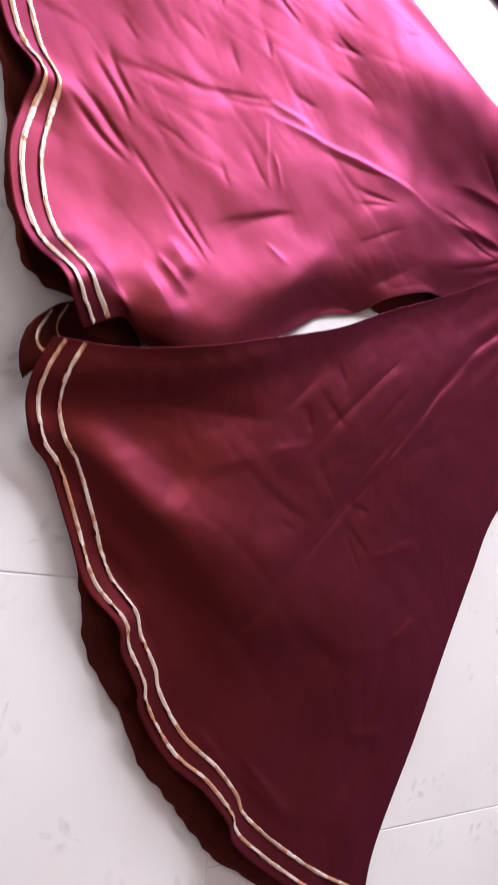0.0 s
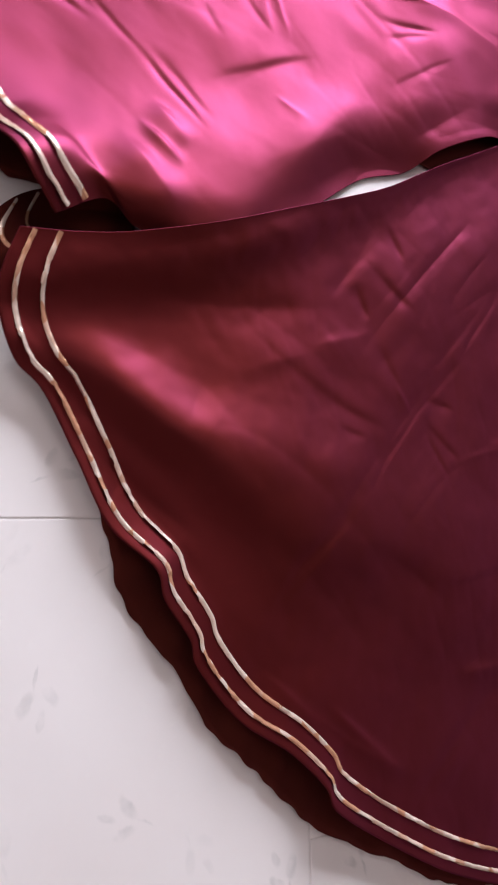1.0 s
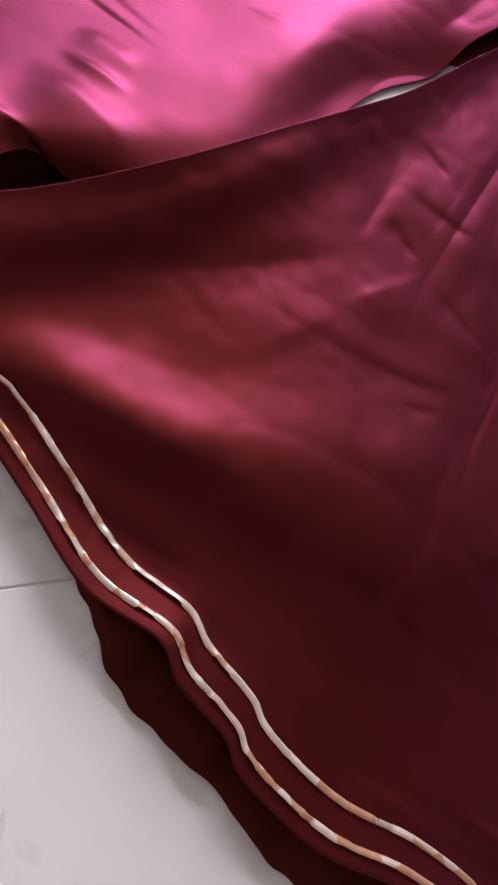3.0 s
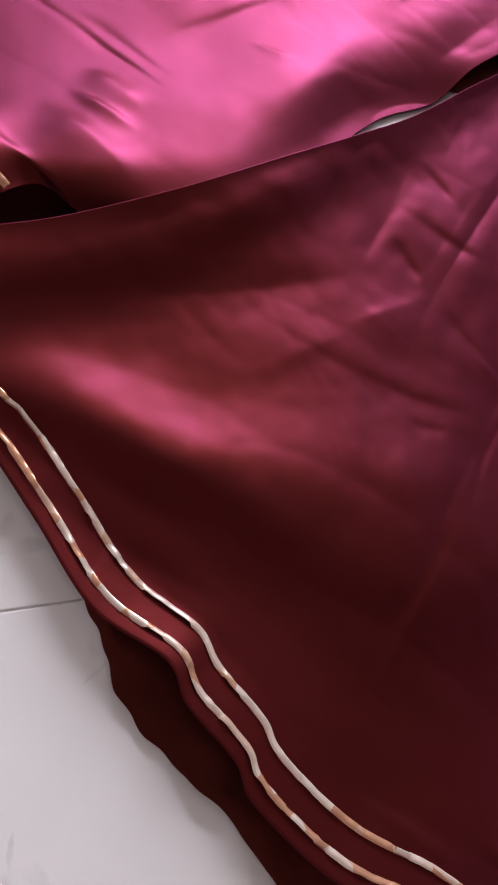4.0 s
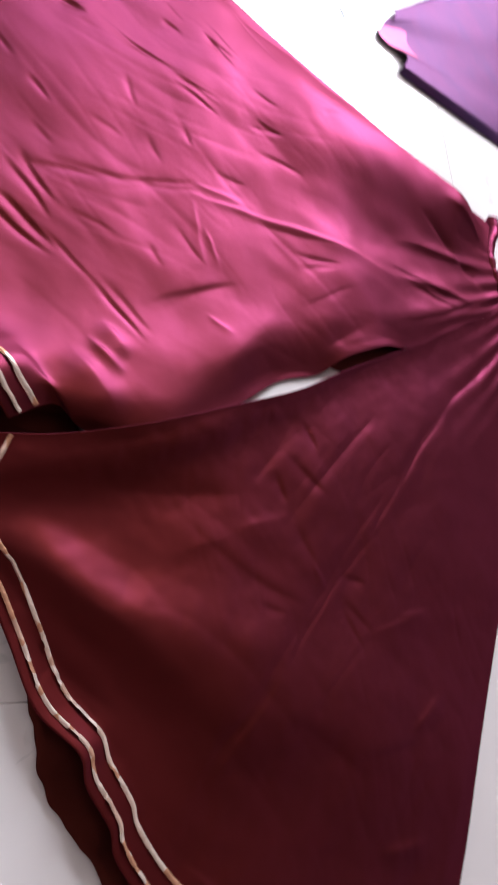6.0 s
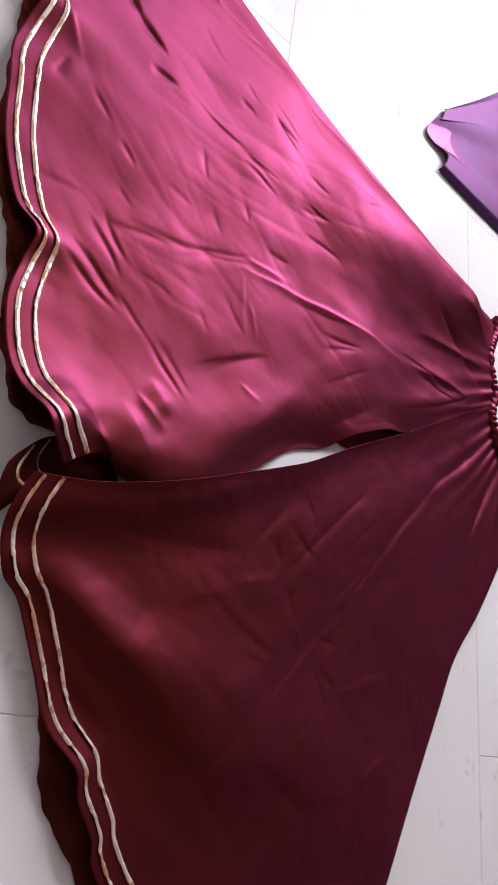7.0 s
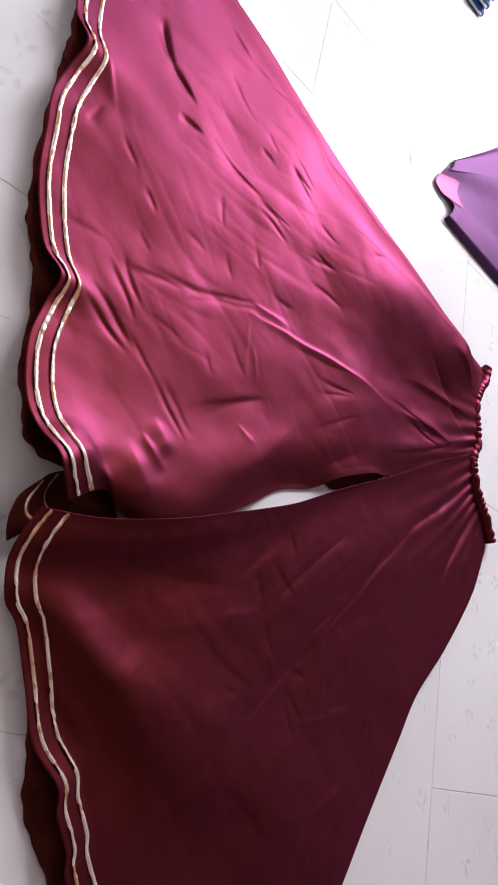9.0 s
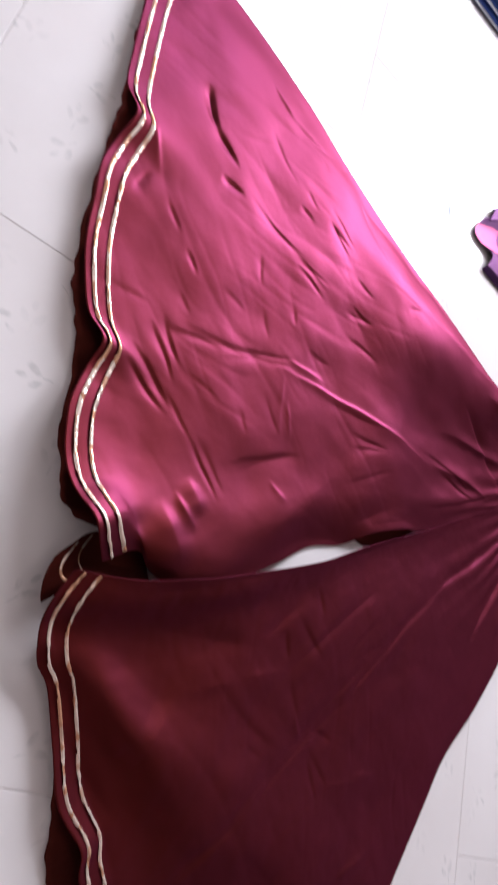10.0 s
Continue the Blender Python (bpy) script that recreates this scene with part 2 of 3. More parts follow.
# ---- floor: glazed tiles with thin joints ----
structure(part("floor", box_bm(X0 - THICK, X1 + THICK, Y0 - THICK, Y1 + THICK, -0.12, -0.0012), GROUT), "cream glazed tile floor with thin joints", "floor")
floor_ob = bpy.data.objects["floor"]
PITCH, JOINT = 0.536, 0.0009
TILE_TURN = math.atan2(0.38, 0.925)
bm = box_bm(-PITCH / 2 + JOINT / 2, PITCH / 2 - JOINT / 2, -PITCH / 2 + JOINT / 2, PITCH / 2 - JOINT / 2, -0.01, 0.0, 0.0008)
tile_mesh = bpy.data.meshes.new("tile")
bm.to_mesh(tile_mesh)
bm.free()
tile_mesh.materials.append(TILE)
ORIGIN = Vector((0.31, -0.166, 0))
turn = Matrix.Rotation(TILE_TURN, 4, "Z")
for i in range(-8, 8):
    for j in range(-8, 8):
        c = ORIGIN + turn @ Vector(((i + 0.5 + 0.5 * (j % 2)) * PITCH, (j - 0.153) * PITCH, 0))
        if X0 + 0.05 < c.x < X1 - 0.05 and Y0 + 0.05 < c.y < Y1 - 0.05:
            t_ob = new("tile", tile_mesh)
            t_ob.parent = floor_ob
            t_ob.matrix_local = Matrix.Translation(c) @ turn

# ---- trousers ----
trousers = tagged(new("palazzo_trousers"), "wide maroon satin trousers with gold striped hems, spread on tiles", "trousers")

WAIST_MID = (-0.55, 0.31, 0.014)
CROTCH = (-0.318, 0.134, 0.012)
UP_TIP, LOW_TIP = (-0.648, -0.835, 0.006), (0.484, 0.347, 0.008)
WAIST_A, WAIST_B = (-0.757, 0.260, 0.008), (-0.432, 0.442, 0.008)
UP_SEAM = [WAIST_A, (-0.753, 0.205, 0.005), (-0.750, 0.115, 0.004), (-0.735, -0.040, 0.004), (-0.716, -0.180, 0.004), (-0.706, -0.290, 0.004), (-0.701, -0.420, 0.004), (-0.702, -0.500, 0.004), (-0.692, -0.616, 0.004), (-0.679, -0.696, 0.004), UP_TIP]
UP_WAIST = [WAIST_MID, (-0.600, 0.286, 0.014), (-0.644, 0.264, 0.012), (-0.69, 0.256, 0.012), WAIST_A]
UP_INNER = [WAIST_MID, (-0.43, 0.218, 0.014), CROTCH, (-0.271, 0.081, 0.024), (-0.214, 0.030, 0.018), (-0.167, 0.001, 0.004), (-0.121, -0.046, 0.003), (-0.062, -0.081, 0.009), (-0.012, -0.112, 0.016), (0.038, -0.140, 0.021), (0.075, -0.190, 0.023), (0.086, -0.232, 0.024), (0.082, -0.262, 0.030), (0.122, -0.289, 0.040)]
UP_HEM = [(0.122, -0.289, 0.04), (0.113, -0.316, 0.055), (0.101, -0.336, 0.05), (0.093, -0.358, 0.04), (0.077, -0.384, 0.03), (0.05, -0.408, 0.022), (0.015, -0.43, 0.018), (-0.027, -0.442, 0.014), (-0.063, -0.453, 0.02), (-0.076, -0.486, 0.014), (-0.107, -0.519, 0.012), (-0.144, -0.55, 0.012), (-0.189, -0.579, 0.012), (-0.233, -0.607, 0.014), (-0.279, -0.62, 0.012), (-0.324, -0.632, 0.02), (-0.344, -0.665, 0.016), (-0.392, -0.695, 0.012), (-0.47, -0.74, 0.01), UP_TIP]
LOW_SEAM = [WAIST_B, (-0.395, 0.450, 0.006), (-0.303, 0.450, 0.005), (-0.170, 0.420, 0.004), (-0.062, 0.384, 0.004), (0.024, 0.374, 0.004), (0.150, 0.361, 0.004), (0.270, 0.351, 0.004), (0.409, 0.334, 0.004), LOW_TIP]
LOW_WAIST = [WAIST_MID, (-0.530, 0.313, 0.014), (-0.496, 0.342, 0.012), (-0.460, 0.402, 0.012), WAIST_B]
LOW_INNER = [WAIST_MID, (-0.43, 0.218, 0.014), CROTCH, (-0.250, 0.080, 0.011), (-0.187, 0.030, 0.014), (-0.116, -0.022, 0.018), (-0.069, -0.063, 0.023), (-0.017, -0.112, 0.028), (0.044, -0.171, 0.033), (0.098, -0.232, 0.037), (0.124, -0.268, 0.039), (0.146, -0.306, 0.040)]
LOW_HEM = [(0.146, -0.306, 0.040), (0.181, -0.303, 0.03), (0.207, -0.291, 0.018), (0.230, -0.268, 0.014), (0.241, -0.241, 0.012), (0.276, -0.199, 0.012), (0.313, -0.157, 0.014), (0.330, -0.112, 0.018), (0.349, -0.096, 0.016), (0.370, -0.064, 0.013), (0.388, -0.049, 0.012), (0.415, 0.001, 0.012), (0.426, 0.052, 0.014), (0.443, 0.093, 0.018), (0.458, 0.110, 0.02), (0.472, 0.175, 0.014), (0.483, 0.257, 0.012), LOW_TIP]


def calm(points, u):
    """The same edge without its small turns, end to end."""
    knots = spline(points, np.linspace(0, 1, 161))
    k = np.exp(-np.linspace(-2.2, 2.2, 49) ** 2)
    ext = np.vstack([2 * knots[0] - knots[24:0:-1], knots, 2 * knots[-1] - knots[-2:-26:-1]])
    soft = np.stack([np.convolve(ext[:, c], k / k.sum(), "valid") for c in range(3)], -1)
    soft[0], soft[-1] = knots[0], knots[-1]
    return np.stack([np.interp(u, np.linspace(0, 1, 161), soft[:, c]) for c in range(3)], -1)


def patch(waist, inner, seam, hem, s, t):
    """Coons patch in space: s from waist to hem, t from the inner leg to the outer seam. Small turns of an edge fade inwards."""
    a, b = spline(waist, t), calm(hem, t)
    c, d = calm(inner, s), spline(seam, s)
    hem_turns, inner_turns = spline(hem, t) - b, spline(inner, s) - c
    s, t = s[..., None], t[..., None]
    p00, p01, p10, p11 = (np.array(v, float) for v in (waist[0], waist[-1], hem[0], hem[-1]))
    flat = (1 - s) * a + s * b + (1 - t) * c + t * d - ((1 - s) * (1 - t) * p00 + (1 - s) * t * p01 + s * (1 - t) * p10 + s * t * p11)
    fade = np.exp(-((1 - s) / 0.06) ** 1.5) - math.exp(-(1 / 0.06) ** 1.5)
    return flat + hem_turns * fade + inner_turns * np.exp(-(t / 0.07) ** 1.5)


# creases of the leg whose hem points to the window side
UP_FOLDS = [
    (-0.294, -0.239, -0.414, 0.053, 0.0026, 0.0091),
    (-0.100, -0.424, -0.085, -0.342, -0.0020, 0.0083),
    (-0.161, -0.419, -0.134, -0.370, -0.0018, 0.0074),
    (-0.182, -0.398, -0.233, -0.312, -0.0010, 0.0077),
    (-0.233, -0.312, -0.294, -0.239, -0.0010, 0.0066),
    (-0.084, -0.283, -0.059, -0.214, -0.0010, 0.0077),
    (-0.092, -0.232, -0.196, -0.156, -0.0010, 0.0083),
    (-0.480, -0.222, -0.486, -0.179, -0.0015, 0.0058),
    (-0.341, -0.233, -0.360, -0.193, -0.0010, 0.0077),
    (-0.432, -0.196, -0.449, -0.132, -0.0013, 0.0066),
    (-0.292, -0.079, -0.332, -0.033, -0.0010, 0.0066),
    (-0.429, 0.105, -0.457, 0.205, -0.0020, 0.0066),
    (-0.244, -0.212, -0.206, -0.176, 0.0010, 0.0058),
    (-0.129, -0.163, -0.124, -0.131, 0.0013, 0.0066),
]
UP_DENTS = [
    (-0.490, -0.611, -0.453, -0.561, -0.0060, 0.0097),
    (-0.453, -0.561, -0.447, -0.506, -0.0042, 0.0083),
    (-0.405, -0.504, -0.420, -0.469, -0.0036, 0.0083),
    (-0.631, -0.566, -0.628, -0.500, -0.0020, 0.0103),
    (-0.628, -0.500, -0.660, -0.424, -0.0020, 0.0103),
    (-0.520, -0.396, -0.525, -0.368, -0.0016, 0.0069),
    (-0.490, -0.536, -0.547, -0.496, -0.0008, 0.0080),
    (-0.554, -0.340, -0.560, -0.293, -0.0014, 0.0077),
    (-0.264, -0.462, -0.253, -0.433, -0.0014, 0.0052),
    (-0.289, -0.525, -0.273, -0.487, -0.0012, 0.0052),
    (-0.442, -0.364, -0.450, -0.275, -0.0010, 0.0077),
    (-0.350, -0.614, -0.306, -0.558, 0.0016, 0.0077),
    (-0.250, -0.562, -0.290, -0.566, -0.0020, 0.0077),
    (-0.129, -0.496, -0.156, -0.449, -0.0008, 0.0080),
]
UP_LINES = [
    (-0.564, -0.505, -0.544, -0.432, -0.0012, 0.0078),
    (-0.555, -0.405, -0.548, -0.375, -0.0012, 0.0078),
    (-0.581, -0.353, -0.571, -0.288, -0.0012, 0.0078),
    (-0.528, -0.247, -0.531, -0.204, -0.0012, 0.0078),
    (-0.432, -0.454, -0.442, -0.361, -0.0012, 0.0078),
    (-0.438, -0.341, -0.462, -0.281, -0.0012, 0.0078),
    (-0.637, -0.419, -0.638, -0.403, -0.0012, 0.0078),
    (-0.676, -0.304, -0.695, -0.231, -0.0012, 0.0078),
    (-0.585, -0.142, -0.605, -0.123, -0.0012, 0.0078),
    (-0.463, -0.227, -0.486, -0.186, -0.0012, 0.0078),
    (-0.763, -0.335, -0.765, -0.359, -0.0012, 0.0078),
    (-0.704, -0.386, -0.673, -0.383, -0.0012, 0.0078),
    (-0.368, -0.295, -0.352, -0.278, -0.0012, 0.0078),
    (-0.376, -0.388, -0.345, -0.359, -0.0012, 0.0078),
]
UP_HAIRS = [
    (-0.277, -0.393, -0.288, -0.349, -0.0008, 0.0084),
    (-0.317, -0.329, -0.293, -0.297, -0.0008, 0.0084),
    (-0.209, -0.431, -0.202, -0.401, -0.0008, 0.0084),
    (-0.168, -0.263, -0.150, -0.236, -0.0008, 0.0084),
    (-0.218, -0.246, -0.194, -0.195, -0.0008, 0.0084),
    (-0.307, -0.162, -0.378, -0.027, -0.0008, 0.0084),
    (-0.138, -0.352, -0.150, -0.296, -0.0008, 0.0084),
    (-0.235, -0.056, -0.323, -0.000, -0.0008, 0.0084),
    (-0.202, -0.326, -0.251, -0.292, -0.0008, 0.0084),
]
# thin sharp creases from folding and the longer ones that cross the leg
UP_SHARP = [
    (-0.159, -0.409, -0.207, -0.345, -0.0011, 0.0050),
    (-0.207, -0.345, -0.300, -0.250, -0.0012, 0.0050),
    (-0.300, -0.250, -0.330, -0.183, 0.0012, 0.0050),
    (-0.093, -0.352, -0.073, -0.290, -0.0008, 0.0035),
    (-0.073, -0.290, -0.045, -0.220, -0.0013, 0.0034),
    (-0.092, -0.218, -0.198, -0.154, -0.0012, 0.0120),
    (-0.308, -0.091, -0.339, -0.030, -0.0013, 0.0060),
    (-0.270, -0.242, -0.191, -0.193, 0.0006, 0.0050),
    (-0.432, -0.419, -0.446, -0.351, -0.0010, 0.0036),
    (-0.432, -0.335, -0.437, -0.273, -0.0011, 0.0036),
    (-0.559, -0.344, -0.545, -0.287, -0.0012, 0.0040),
    (-0.670, -0.323, -0.628, -0.229, -0.0012, 0.0050),
    (-0.077, -0.419, -0.070, -0.344, -0.0018, 0.0050),
    (-0.142, -0.424, -0.115, -0.361, -0.0014, 0.0050),
    (-0.003, -0.264, 0.010, -0.222, 0.0030, 0.0080),
    (-0.425, 0.051, -0.469, 0.181, -0.0014, 0.0050),
    (-0.290, 0.050, -0.205, -0.004, -0.0035, 0.0220),
    (-0.344, 0.115, -0.522, 0.261, -0.0016, 0.0050),
]
# full folds: the puffed corner by the hem, the lip over the gap between the legs, the gathers at the waist
UP_SWELLS = [
    (0.060, -0.345, 0.085, -0.300, 0.0070, 0.050),
    (0.020, -0.270, 0.055, -0.205, 0.0060, 0.026),
    (-0.030, -0.262, -0.012, -0.225, 0.0030, 0.016),
    (-0.160, -0.075, -0.020, -0.170, 0.0015, 0.026),
    (-0.598, 0.246, -0.500, 0.064, 0.0050, 0.012),
    (-0.497, 0.227, -0.431, 0.084, 0.0050, 0.011),
    (-0.666, 0.234, -0.650, 0.117, 0.0040, 0.012),
    (-0.559, 0.268, -0.584, 0.097, -0.0050, 0.011),
    (-0.542, 0.298, -0.384, 0.158, 0.0030, 0.012),
]
LOW_FOLDS = [
    (-0.354, 0.257, -0.096, 0.149, -0.0012, 0.0095),
    (-0.096, 0.149, 0.043, 0.102, -0.0015, 0.0085),
    (0.043, 0.102, 0.140, 0.065, -0.0015, 0.0085),
    (0.140, 0.065, 0.229, 0.030, -0.0013, 0.0085),
    (0.229, 0.030, 0.300, 0.006, -0.0014, 0.0080),
    (-0.105, 0.162, -0.004, 0.134, -0.0016, 0.0060),
    (-0.004, 0.134, 0.187, 0.054, -0.0014, 0.0055),
    (0.187, 0.054, 0.308, 0.010, -0.0012, 0.0055),
    (-0.252, 0.216, -0.098, 0.161, -0.0026, 0.0080),
    (-0.078, -0.018, 0.032, -0.038, -0.0014, 0.0110),
    (-0.079, -0.008, -0.056, 0.025, -0.0020, 0.0060),
    (0.078, 0.060, 0.094, 0.085, 0.0014, 0.0040),
    (0.071, 0.101, 0.062, 0.138, -0.0018, 0.0055),
    (0.105, 0.111, 0.135, 0.152, -0.0014, 0.0045),
    (0.149, 0.007, 0.145, 0.038, -0.0010, 0.0045),
    (0.376, 0.014, 0.397, 0.076, 0.0010, 0.0045),
    (0.397, 0.076, 0.415, 0.175, 0.0010, 0.0045),
    (0.091, -0.042, 0.156, -0.114, 0.0014, 0.0150),
    (0.091, -0.042, 0.038, 0.019, 0.0016, 0.0120),
    (0.049, 0.027, 0.076, 0.062, -0.0017, 0.0080),
    (0.096, 0.107, 0.111, 0.159, -0.0017, 0.0064),
    (0.076, 0.199, 0.049, 0.243, 0.0017, 0.0064),
    (0.111, 0.163, 0.053, 0.239, 0.0014, 0.0072),
    (0.004, -0.020, 0.026, 0.005, -0.0022, 0.0072),
    (-0.023, -0.006, -0.011, 0.052, -0.0019, 0.0072),
    (0.124, -0.064, 0.130, 0.054, -0.0017, 0.0096),
    (0.238, 0.079, 0.250, 0.172, -0.0014, 0.0096),
    (0.250, 0.172, 0.195, 0.257, -0.0014, 0.0096),
]
LOW_SWELLS = [
    (0.262, -0.215, 0.290, -0.100, -0.0030, 0.016),
    (0.150, -0.240, 0.054, -0.050, -0.0030, 0.026),
    (0.225, -0.030, 0.170, 0.060, 0.0020, 0.060),
    (0.312, 0.226, 0.284, 0.290, 0.0020, 0.010),
    (0.386, 0.089, 0.414, 0.173, 0.0025, 0.008),
    (0.186, 0.241, 0.139, 0.280, 0.0025, 0.010),
    (-0.412, 0.283, -0.122, 0.156, 0.0008, 0.018),
    (-0.436, 0.375, -0.261, 0.345, -0.0040, 0.012),
    (-0.415, 0.390, -0.304, 0.405, 0.0030, 0.010),
    (-0.436, 0.312, -0.265, 0.219, -0.0022, 0.012),
]


def rumple(x, y, seed, across, along, turn):
    """Soft connected creases: ridged noise drawn out along one direction."""
    c, d = math.cos(turn), math.sin(turn)
    u, v = (x * c + y * d) * along, (y * c - x * d) * across
    out = np.zeros_like(x)
    for k, amp in ((1.0, 1.0), (2.1, 0.35)):
        r = np.array([noise.noise(Vector((a * k, b * k, seed + k))) for a, b in zip(u.ravel(), v.ravel())]).reshape(x.shape)
        out += amp * (np.maximum(0, 1 - np.abs(r) * 3.6) ** 1.5)
    return out * smooth01(0.35 + 1.3 * fbm(x, y, 4.5, seed + 9.0))


def gathers(s, t, count, seed):
    """Fine radial pleats that fade away from the elastic."""
    return 0.0017 * (0.6 + 0.6 * np.sin(t * 5 + seed * 3)) * np.sin(t * count * 2 * math.pi + 1.3 * np.sin(t * 9 + seed) + 3 * s) * np.exp(-s / 0.11)


def up_height(p, s, t):
    x, y = p[..., 0], p[..., 1]
    # the cloth sinks gently towards the gap, lies low in the middle of the leg and swells again before the outer seam
    lip = smooth01(t / (0.05 + 0.20 * np.exp(-((s - 0.42) / 0.17) ** 2)))
    z = p[..., 2] + 0.011 * (1 - 0.75 * smooth01((s - 0.60) / 0.16)) * lip * np.exp(-(np.maximum(t - 0.2, 0) / 0.35) ** 2) * smooth01((s - 0.1) / 0.3)
    z = z + 0.005 * smooth01(t / 0.12) * smooth01((1 - t) / 0.085)
    z = z + smooth01((1 - t) / 0.22) * smooth01((t - 0.35) / 0.40) * smooth01(s / 0.12) * (0.010 * smooth01((0.75 - s) / 0.2) + 0.024 * smooth01((0.56 - s) / 0.26))
    inside = smooth01(t / 0.03 + 0.1) * smooth01((1 - t) / 0.05)
    z = z + inside * (0.0035 * fbm(x, y, 6, 3.0) + 0.0009 * fbm(x, y, 15, 4.0) - 0.0007 * rumple(x, y, 1.5, 15, 3.5, 1.95) - 0.0004 * rumple(x, y, 6.5, 17, 4, 1.25))
    z = z + inside * (0.8 * creases(x, y, [(*r[:5], r[5] * 0.72) for r in UP_FOLDS + UP_DENTS]) + 0.7 * creases(x, y, [(*r[:5], r[5] * 0.55) for r in UP_LINES + UP_HAIRS]) + creases(x, y, UP_SHARP)) + smooth01(t / 0.02) * creases(x, y, UP_SWELLS)
    z = z + gathers(s, t, 9, 0.4)
    return np.maximum(z, 0.0035)


# the long swell of the lower leg: it climbs slowly from the gap and drops off towards the hem
SWELL_Y = (-0.26, -0.20, -0.16, -0.11, -0.07, -0.02, 0.08, 0.20, 0.33)
SWELL_X = (0.214, 0.212, 0.214, 0.221, 0.238, 0.246, 0.224, 0.212, 0.205)
SWELL_H = (0.006, 0.010, 0.012, 0.013, 0.013, 0.013, 0.011, 0.008, 0.002)


def long_swell(x, y):
    d = x - np.interp(y, SWELL_Y, SWELL_X) - 0.006 * np.sin(y * 34)
    drop = np.interp(y, (-0.13, 0.0), (0.019, 0.055))
    return np.interp(y, SWELL_Y, SWELL_H) * np.where(d < 0, np.exp(-(d / np.interp(y, (-0.13, 0.04), (0.030, 0.090))) ** 2), np.exp(-(d / drop) ** 2))


def low_height(p, s, t):
    x, y = p[..., 0], p[..., 1]
    lip = np.exp(-(np.maximum(t - 0.055, 0) / 0.055) ** 1.6) * (1 - 3 * np.minimum(t, 0.06))
    slope = 1 - smooth01(t)
    hem = np.exp(-((1 - s) / 0.035) ** 1.4)
    fall = 0.006 + (p[..., 2] - 0.006) * np.maximum(0.55 * lip + 0.45 * slope, hem) + 0.008 * slope * smooth01((s - 0.15) / 0.3) * smooth01((1 - s) / 0.25)
    roll = 0.0030 * smooth01(t / 0.045) * np.exp(-(np.maximum(t - 0.045, 0) / 0.04) ** 2) * smooth01((s - 0.60) / 0.12)
    z = fall + roll + 0.003 * smooth01(t / 0.3) * smooth01((1 - t) / 0.05)
    inside = smooth01(t / 0.03 + 0.1) * smooth01((1 - t) / 0.05)
    z = z + inside * (0.0040 * fbm(x, y, 6, 8.0) + 0.0011 * fbm(x, y, 14, 7.0) + 0.0004 * fbm(x, y, 34, 6.0) - 0.0014 * rumple(x, y, 11.5, 12, 3, 2.75) - 0.0006 * rumple(x, y, 16.5, 13, 4, 1.3) - 0.0003 * rumple(x, y, 21.5, 24, 9, 0.6))
    z = z + 0.0008 * fbm(x, y, 40, 12.0) * np.exp(-((t - 0.045) / 0.035) ** 2) * smooth01((s - 0.3) / 0.2)
    z = z + inside * (long_swell(x, y) + 0.7 * creases(x, y, LOW_FOLDS) + creases(x, y, LOW_SWELLS))
    z = z + gathers(s, t, 9, 2.0)
    return np.maximum(z, 0.0035)


def cloth(ob, thick=0.0011):
    mod = ob.modifiers.new("cloth", "SOLIDIFY")
    mod.thickness, mod.offset = thick, -1
    return ob


def sheet(name, curves, height, mat, n=190, m=210, label="", thick=0.0011):
    s, t = np.meshgrid(np.linspace(0, 1, n), np.linspace(0, 1, m) ** 1.25, indexing="ij")
    p = patch(*curves, s, t)
    p[..., 2] = height(p, s, t)
    return cloth(mesh_object(name, p.reshape(-1, 3), grid_faces(n, m), mat, trousers, label), thick)


def ribbon(path, side, lift, width, mat, label):
    """A flat foil tape with rounded shoulders along a path on the cloth."""
    rows = [path + side * (k * width) + lift * up for k, up in ((-0.5, 0.0003), (-0.34, 0.0013), (0.34, 0.0013), (0.5, 0.0003))]
    return mesh_object("piping", np.stack(rows, 1).reshape(-1, 3), grid_faces(len(path), 4), mat, trousers, label)


UP_AXIS = np.array([0.0, 0.0, 1.0])


